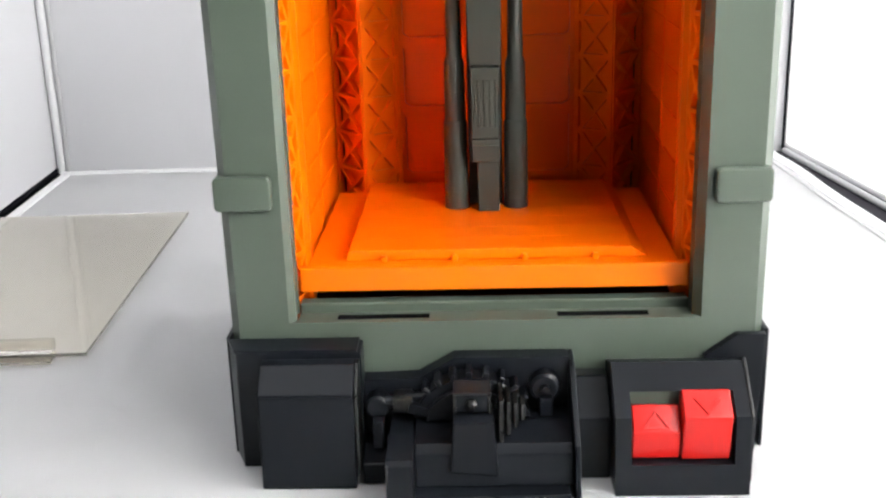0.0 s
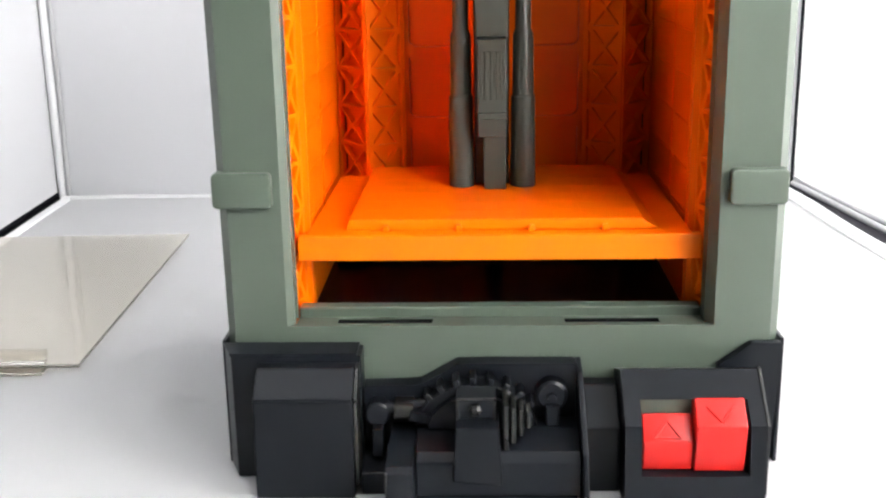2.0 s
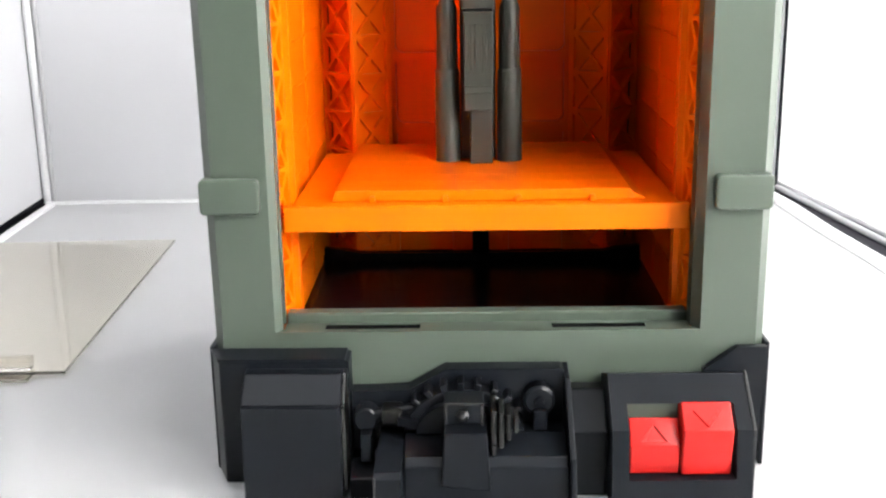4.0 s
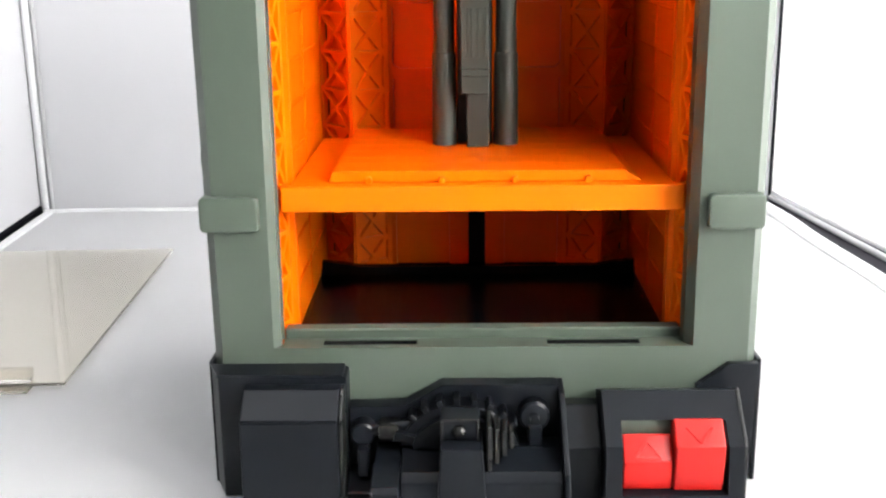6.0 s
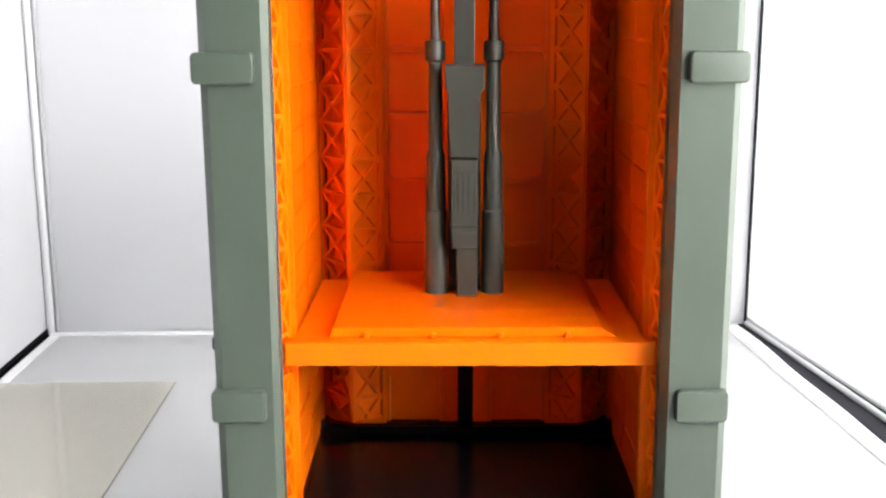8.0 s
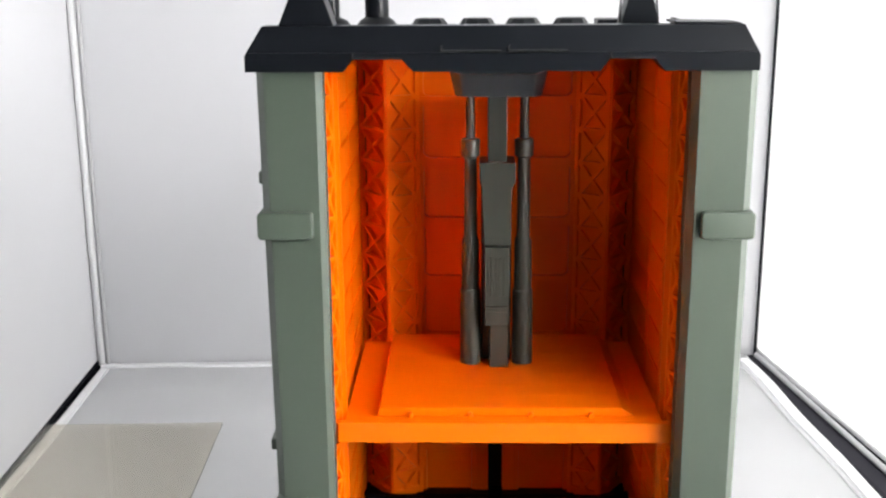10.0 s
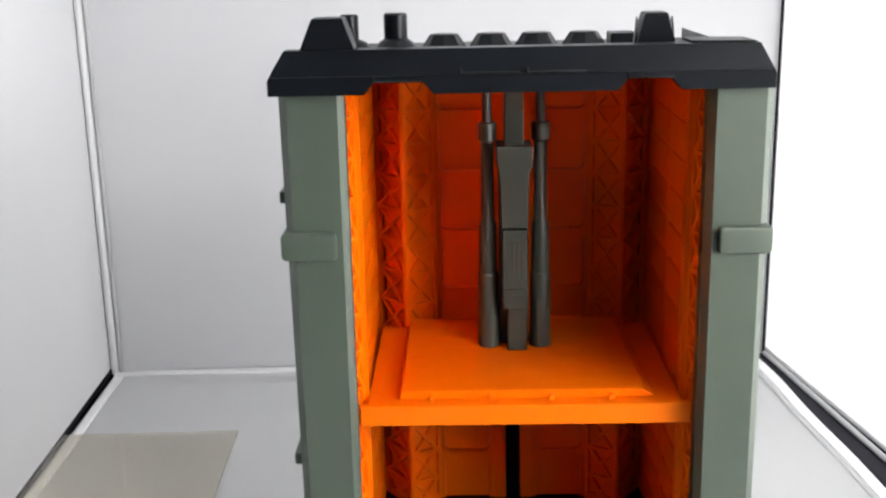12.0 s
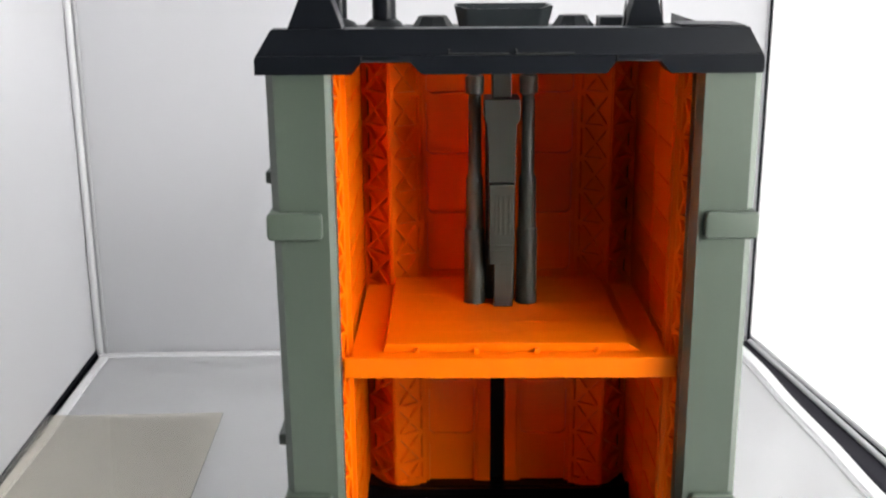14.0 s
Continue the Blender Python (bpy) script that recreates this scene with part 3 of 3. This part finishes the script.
part("gear_cover", prism(inner_arch, -0.0225, -0.0191, "y", 0.0006), BLACK, mid)
for a in range(140, 20, -16):
    t = radians(a)
    cx, cz = -0.0100 + 0.0235 * math.cos(t), 0.0247 + 0.0178 * math.sin(t)
    bm = box(-0.0012, 0.0012, -0.0190, -0.0094, -0.0006, 0.0026, 0.0003, 1)
    bmesh.ops.transform(bm, matrix=Matrix.Translation((cx, 0, cz)) @ Matrix.Rotation(radians(90) - t, 4, "Y"), verts=bm.verts)
    part("gear_tooth", bm, BLACK, mid)
part("lever_block", prism([(-0.0185, 0.0125), (0.0005, 0.0105), (-0.0010, 0.0345), (-0.0172, 0.0345)], -0.0432, -0.0230, "y", 0.0008), BLACK, mid)
part("valve_box", box(-0.0172, -0.0020, -0.0350, -0.0226, 0.0347, 0.0436, 0.0009), BLACK, mid)
vb = bmesh.new()
for a, b, c, d in ((-0.0172, -0.0020, 0.0428, 0.0438), (-0.0172, -0.0160, 0.0345, 0.0427), (-0.0032, -0.0020, 0.0345, 0.0427)):
    add_box(vb, a, b, -0.0358, -0.0348, c, d, 0.0002)
part("valve_frame", vb, WORN_GLINT, mid)
part("valve_nut", turned([(0.0012, -0.0022), (0.0026, -0.0014), (0.0026, 0.0)], -0.0100, 0.0388, "y", 6, -0.0350), WORN_GLINT, mid)
for i in range(4):
    x = 0.0008 + i * 0.0030
    bm = box(0, 0.0019, -0.0375 + i * 0.0030, -0.0192, 0.0225 + i * 0.0018, 0.0410 - i * 0.0020, 0.0004, 1)
    bmesh.ops.transform(bm, matrix=Matrix.Translation((x, 0, 0)), verts=bm.verts)
    part("cooling_fin", bm, WORN_GLINT, mid)
part("flywheel", turned([(0.0016, -0.0085), (0.0020, -0.0068), (0.0052, -0.0068), (0.0064, -0.0058), (0.0064, 0.0)], 0.0205, 0.0360, "y", 24, -0.0092), BLACK, mid)
part("flywheel_stem", box(0.0180, 0.0235, -0.0190, -0.0092, 0.0246, 0.0330, 0.0008), BLACK, mid)
part("pipe", turned([(0.0026, 0), (0.0026, 0.0220)], 0, 0, "z", 14), BLACK, mid).matrix_basis = pose(-0.0480, -0.0150, 0.0300, 0, 82, 0)
part("pipe_flange", turned([(0.0042, -0.0082), (0.0050, -0.0076), (0.0050, 0)], -0.0492, 0.0290, "y", 18, -0.0092), BLACK, mid)
part("pipe_collar", box(-0.0425, -0.0345, -0.0200, -0.0092, 0.0280, 0.0338, 0.0010), WORN_GLINT, mid)
part("strut", box(-0.0510, -0.0465, -0.0230, -0.0092, 0.0132, 0.0250, 0.0008), BLACK, mid)
bm = box(-0.011, 0.011, -0.0215, -0.0094, -0.0020, 0.0020, 0.0006)
bmesh.ops.transform(bm, matrix=Matrix.Translation((-0.0255, 0, 0.0275)) @ Matrix.Rotation(radians(14), 4, "Y"), verts=bm.verts)
part("brace_arm", bm, BLACK, mid)
for x in (0.0150, 0.0178):
    part("rib_mark", box(x, x + 0.0009, -0.0503, -0.0493, 0.0010, 0.0052, 0.0002, 1), WORN_GLINT, mid)

# ---- switch housing with the two red keys
part("end_post", prism([(0.0880, 0.0), (0.1112, 0.0), (0.1132, 0.0540), (0.1010, 0.0540), (0.0900, 0.0450), (0.0880, 0.0450)], -0.0040, -0.0002, "y", 0.0007), BLACK, tower)
sx0, sx1, wx0, wx1, wz0, wz1 = 0.0470, 0.1005, 0.0535, 0.0945, 0.0128, 0.0398
FY, FZ, TY, TZ, BZ = -0.0370, 0.0325, -0.0175, 0.0482, 0.0420
part("corner_rib", box(0.1133, 0.1152, -0.0001, 0.030, 0.0, 0.0546, 0.0007), BLACK, tower)


def face_y(z):
    return FY if z < FZ else FY + (TY - FY) * (z - FZ) / (TZ - FZ)


frame_poly_side = [(-0.0005, 0.0), (FY - 0.0040, 0.0), (FY, FZ), (TY, TZ), (-0.0005, BZ)]
housing = part("switch_housing", prism(frame_poly_side, sx0, wx0, "x", 0), BLACK, tower, "black switch housing with a window")
part("housing_cheek", prism(frame_poly_side, wx1, sx1, "x", 0), BLACK, housing)
part("housing_sill", prism([(-0.0005, 0.0), (FY - 0.0040, 0.0), (FY - 0.0024, wz0), (-0.0005, wz0)], wx0, wx1, "x", 0), BLACK, housing)
part("housing_brow", prism([(-0.0005, wz1), (face_y(wz1), wz1), (TY, TZ), (-0.0005, BZ)], wx0, wx1, "x", 0), BLACK, housing)
part("housing_back", box(wx0, wx1, -0.0256, -0.0008, wz0, wz1, 0), GREY, housing, "grey panel behind the keys")
# paler strip that paints the highlight down the housing's edge, with wear
part("housing_edge", prism([(FY - 0.0006, 0.004), (FY - 0.0006, FZ + 0.0002), (TY - 0.0006, TZ + 0.0004), (TY + 0.002, TZ + 0.0004), (FY + 0.002, FZ - 0.0005), (FY + 0.002, 0.004)], sx1, sx1 + 0.0012, "x", 0.0003), WORN_GLINT, housing)


def key(x0, x1, fy, fz, ty, tz, up, label):
    """A rocker key with a sloping head that bears a raised arrow."""
    prof = [(-0.0217, wz0 + 0.0006), (fy + (0.0015 if up else 0.0030), wz0 + 0.0006), (fy, fz), (ty, tz), (-0.0217, tz - 0.0034)]
    k = smooth(part("rocker_key", prism(prof, x0, x1, "x", 0.0009, 3), RED, housing, label), 35)
    cx = (x0 + x1) / 2
    a, b = Vector((0, fy, fz)), Vector((0, ty, tz))
    d = (b - a).normalized()
    nrm = Vector((0, -d.z, d.y))
    bm = bmesh.new()

    def at(u, v, w):
        p = a + d * v + nrm * w
        return (cx + u, p.y, p.z)
    v0, v1 = 0.0018, 0.0085
    if not up:
        v0, v1 = v1, v0
    tip = (0, v1)
    for e in (-1, 1):
        end = (e * 0.0050, v0)
        dd = (Vector(end) - Vector(tip)).normalized()
        sd = Vector((-dd.y, dd.x)) * 0.0006
        lo = [bm.verts.new(at(p.x, p.y, -0.0002)) for p in (Vector(tip) - sd, Vector(end) - sd, Vector(end) + sd, Vector(tip) + sd)]
        hi = [bm.verts.new(at(p.x, p.y, 0.0007)) for p in (Vector(tip) - sd * 0.6, Vector(end) - sd * 0.6, Vector(end) + sd * 0.6, Vector(tip) + sd * 0.6)]
        bm.faces.new(hi)
        for i in range(4):
            bm.faces.new((lo[i], lo[(i + 1) % 4], hi[(i + 1) % 4], hi[i]))
    if up:
        pl0 = [at(-0.005, v0 - 0.0005, -0.0002), at(0.005, v0 - 0.0005, -0.0002), at(0.005, v0 + 0.0005, -0.0002), at(-0.005, v0 + 0.0005, -0.0002)]
        pl1 = [at(-0.005, v0 - 0.0003, 0.0005), at(0.005, v0 - 0.0003, 0.0005), at(0.005, v0 + 0.0003, 0.0005), at(-0.005, v0 + 0.0003, 0.0005)]
        lo, hi = [bm.verts.new(p) for p in pl0], [bm.verts.new(p) for p in pl1]
        bm.faces.new(hi)
        for i in range(4):
            bm.faces.new((lo[i], lo[(i + 1) % 4], hi[(i + 1) % 4], hi[i]))
    part("arrow_mark", bm, RED, k, "raised arrow")
    return k


key(0.0540, 0.0733, -0.0362, 0.0256, -0.0295, 0.0347, True, "pressed red key with an upward arrow")
key(0.0738, 0.0930, -0.0390, 0.0332, -0.0298, 0.0412, False, "proud red key with a downward arrow")

# ---------------------------------------------------------------- the lift
lift = thing("lift_platform", "orange plastic lift platform with a dark grey telescopic mast", "toy lift")
PF = 0.0150
plate = part("plate", box(-0.0832, 0.0832, PF, 0.0192, -0.0154, -0.0046, 0.0006), ORANGE, lift)
part("plate_wing", box(-0.0798, 0.0798, 0.0190, 0.1400, -0.0150, -0.0047, 0.0006), ORANGE, plate)
slab = part("slab", prism([(-0.0640, -0.0045), (0.0620, -0.0045), (0.0605, 0.0), (-0.0625, 0.0)], 0.0235, 0.1400, "y", 0.0004), ORANGE, lift)
tile_bm = bmesh.new()
add_box(tile_bm, 0.0003, 0.01165, 0.0003, 0.0157, -0.0002, 0.00011, 0.00005)
tile_mesh = bpy.data.meshes.new("deck_tile")
tile_bm.to_mesh(tile_mesh)
tile_bm.free()
tile_mesh.materials.append(ORANGE)
for i in range(10):
    for j in range(7):
        x, y = -0.0605 + i * 0.01195, 0.0245 + j * 0.0160
        if abs(x + 0.005) < 0.024 and y > 0.068:
            continue
        tile = new("deck_tile", tile_mesh)
        tile.parent = slab
        tile.matrix_basis = pose(x, y, 0)
for x in (-0.0470, -0.0165, 0.0140, 0.0445):
    part("nub", prism([(x - 0.0016, -0.0048), (x + 0.0016, -0.0048), (x + 0.0010, -0.0020), (x - 0.0010, -0.0020)], 0.0212, 0.0237, "y", 0.0005, 2), ORANGE, slab)
end_ramp = part("end_ramp", prism([(0.0598, -0.0046), (0.0670, -0.0046), (0.0609, -0.0010), (0.0598, -0.0010)], 0.0245, 0.1400, "y", 0.0003, 1), ORANGE, slab)
mast = part("mast", prism([(-0.0052, 0.0), (0.0052, 0.0), (0.0052, 0.0250), (-0.0052, 0.0250)], 0.0760, 0.0980, "y", 0.0006), MAST, lift, "dark grey plastic telescopic mast")
MX = -0.0012
part("mast_stage", box(MX - 0.0068, MX + 0.0066, 0.0735, 0.0980, 0.0250, 0.0698, 0.0006), MAST, mast)
for i in range(4):
    x = MX - 0.0046 + i * 0.0027
    part("stage_rib", box(x, x + 0.0013, 0.0733, 0.0738, 0.0420, 0.0640, 0.0002, 1), MAST, mast)
part("stage_band", box(MX - 0.0070, MX + 0.0068, 0.0730, 0.0980, 0.0330, 0.0365, 0.0004, 1), MAST, mast)
part("mast_stage", prism([(MX - 0.0074, 0.0706), (MX + 0.0072, 0.0706), (MX + 0.0074, 0.1020), (MX + 0.0096, 0.1048), (MX + 0.0096, 0.1155), (MX - 0.0096, 0.1155), (MX - 0.0096, 0.1048), (MX - 0.0074, 0.1020)], 0.0750, 0.0980, "y", 0.0005), MAST, mast)
part("mast_core", box(MX - 0.0084, MX + 0.0082, 0.0900, 0.1010, 0.0, 0.1150, 0.0004, 1), MAST, mast)
part("mast_stage", box(MX - 0.0052, MX + 0.0050, 0.0800, 0.0960, 0.1155, 0.1520, 0.0005), MAST, mast)
for s in (-1, 1):
    cx = MX + s * 0.0145
    bm = bmesh.new()
    add_turned(bm, [(0.0060, 0), (0.0056, 0.0415), (0.0055, 0.0425), (0.0050, 0.0432), (0.0047, 0.0700), (0.0045, 0.0712), (0.0036, 0.0735), (0.0034, 0.1165), (0.0050, 0.1180), (0.0051, 0.1262), (0.0045, 0.1272), (0.0026, 0.1274), (0.0022, 0.1530)], cx, 0.0865, "z", 26)
    smooth(part("ram", bm, MAST, mast), 32)
part("mast_rail", box(-0.0030, 0.0030, 0.1010, 0.1480, 0.0020, 0.1100, 0.0003, 1), MAST, mast)


def cap():
    """A shallow flared tray with sloping sides."""
    bm = bmesh.new()
    lo = [(MX - 0.0225, 0.0730), (MX - 0.0185, 0.0695), (MX + 0.0180, 0.0695), (MX + 0.0225, 0.0730), (MX + 0.0225, 0.1030), (MX - 0.0225, 0.1030)]
    hi = [(MX - 0.0255, 0.0705), (MX - 0.0195, 0.0665), (MX + 0.0190, 0.0665), (MX + 0.0255, 0.0705), (MX + 0.0255, 0.1060), (MX - 0.0255, 0.1060)]
    z0, z1 = 0.1512, 0.1632
    rise = [0.0014, 0, 0, 0.0014, 0.0008, 0.0008]
    A = [bm.verts.new((x, y, z0)) for x, y in lo]
    B = [bm.verts.new((x, y, z1 + r)) for (x, y), r in zip(hi, rise)]
    c = Vector((MX, 0.087))
    C = [bm.verts.new((c.x + (x - c.x) * 0.94, c.y + (y - c.y) * 0.92, z1 + r)) for (x, y), r in zip(hi, rise)]
    D = [bm.verts.new((c.x + (x - c.x) * 0.93, c.y + (y - c.y) * 0.90, z0 + 0.004)) for x, y in lo]
    k = len(lo)
    bm.faces.new(A[::-1])
    bm.faces.new(D)
    for P, Q in ((A, B), (B, C), (C, D)):
        for i in range(k):
            bm.faces.new((P[i], P[(i + 1) % k], Q[(i + 1) % k], Q[i]))
    bmesh.ops.bevel(bm, geom=bm.edges[:], offset=0.0005, segments=2, affect="EDGES")
    return bm


mast.location = (-0.0004, 0.0060, 0)
part("tray", cap(), TRAY, mast, "flared grey tray on top of the mast")

# ---------------------------------------------------------------- the pane taken off the front
pane = thing("front_pane", "clear yellowed plastic front pane lying on the tent floor", "pane")
corner = Vector((-0.2150, 0.1030))
along = (Vector((-0.2255, 0.3730)) - corner).normalized()
side = Vector((-along.y, along.x))


def on_pane(u, v):
    p = corner + side * u + along * v
    return (p.x, p.y)


sheet = part("sheet", prism([on_pane(0, 0), on_pane(0.150, 0), on_pane(0.150, 0.2705), on_pane(0, 0.2705)], 0.0026, 0.0044, "z", 0.0004), ACRYLIC, pane)
sheet.visible_shadow = False
for u0, u1 in ((0.0175, 0.058), (0.098, 0.132)):
    part("tab", prism([on_pane(u0, -0.006), on_pane(u1, -0.006), on_pane(u1, 0.006), on_pane(u0, 0.006)], 0.0010, 0.0025, "z", 0.0005), ACRYLIC, pane)
    part("hook", prism([on_pane(u0, -0.001), on_pane(u1, -0.001), on_pane(u1, 0.0075), on_pane(u0, 0.0075)], 0.0045, 0.0110, "z", 0.0012), ACRYLIC, pane, "glossy clear hook on the edge")


def motions():
    rise = [(0, 0.0843), (0.3, 0.0864), (1.5, 0.0955), (3, 0.1065), (5.5, 0.1258), (6.5, 0.1338), (9, 0.1545), (12, 0.1802), (14, 0.1961)]
    walk(lift, [(t, pose(0, 0, z)) for t, z in rise])


motions()
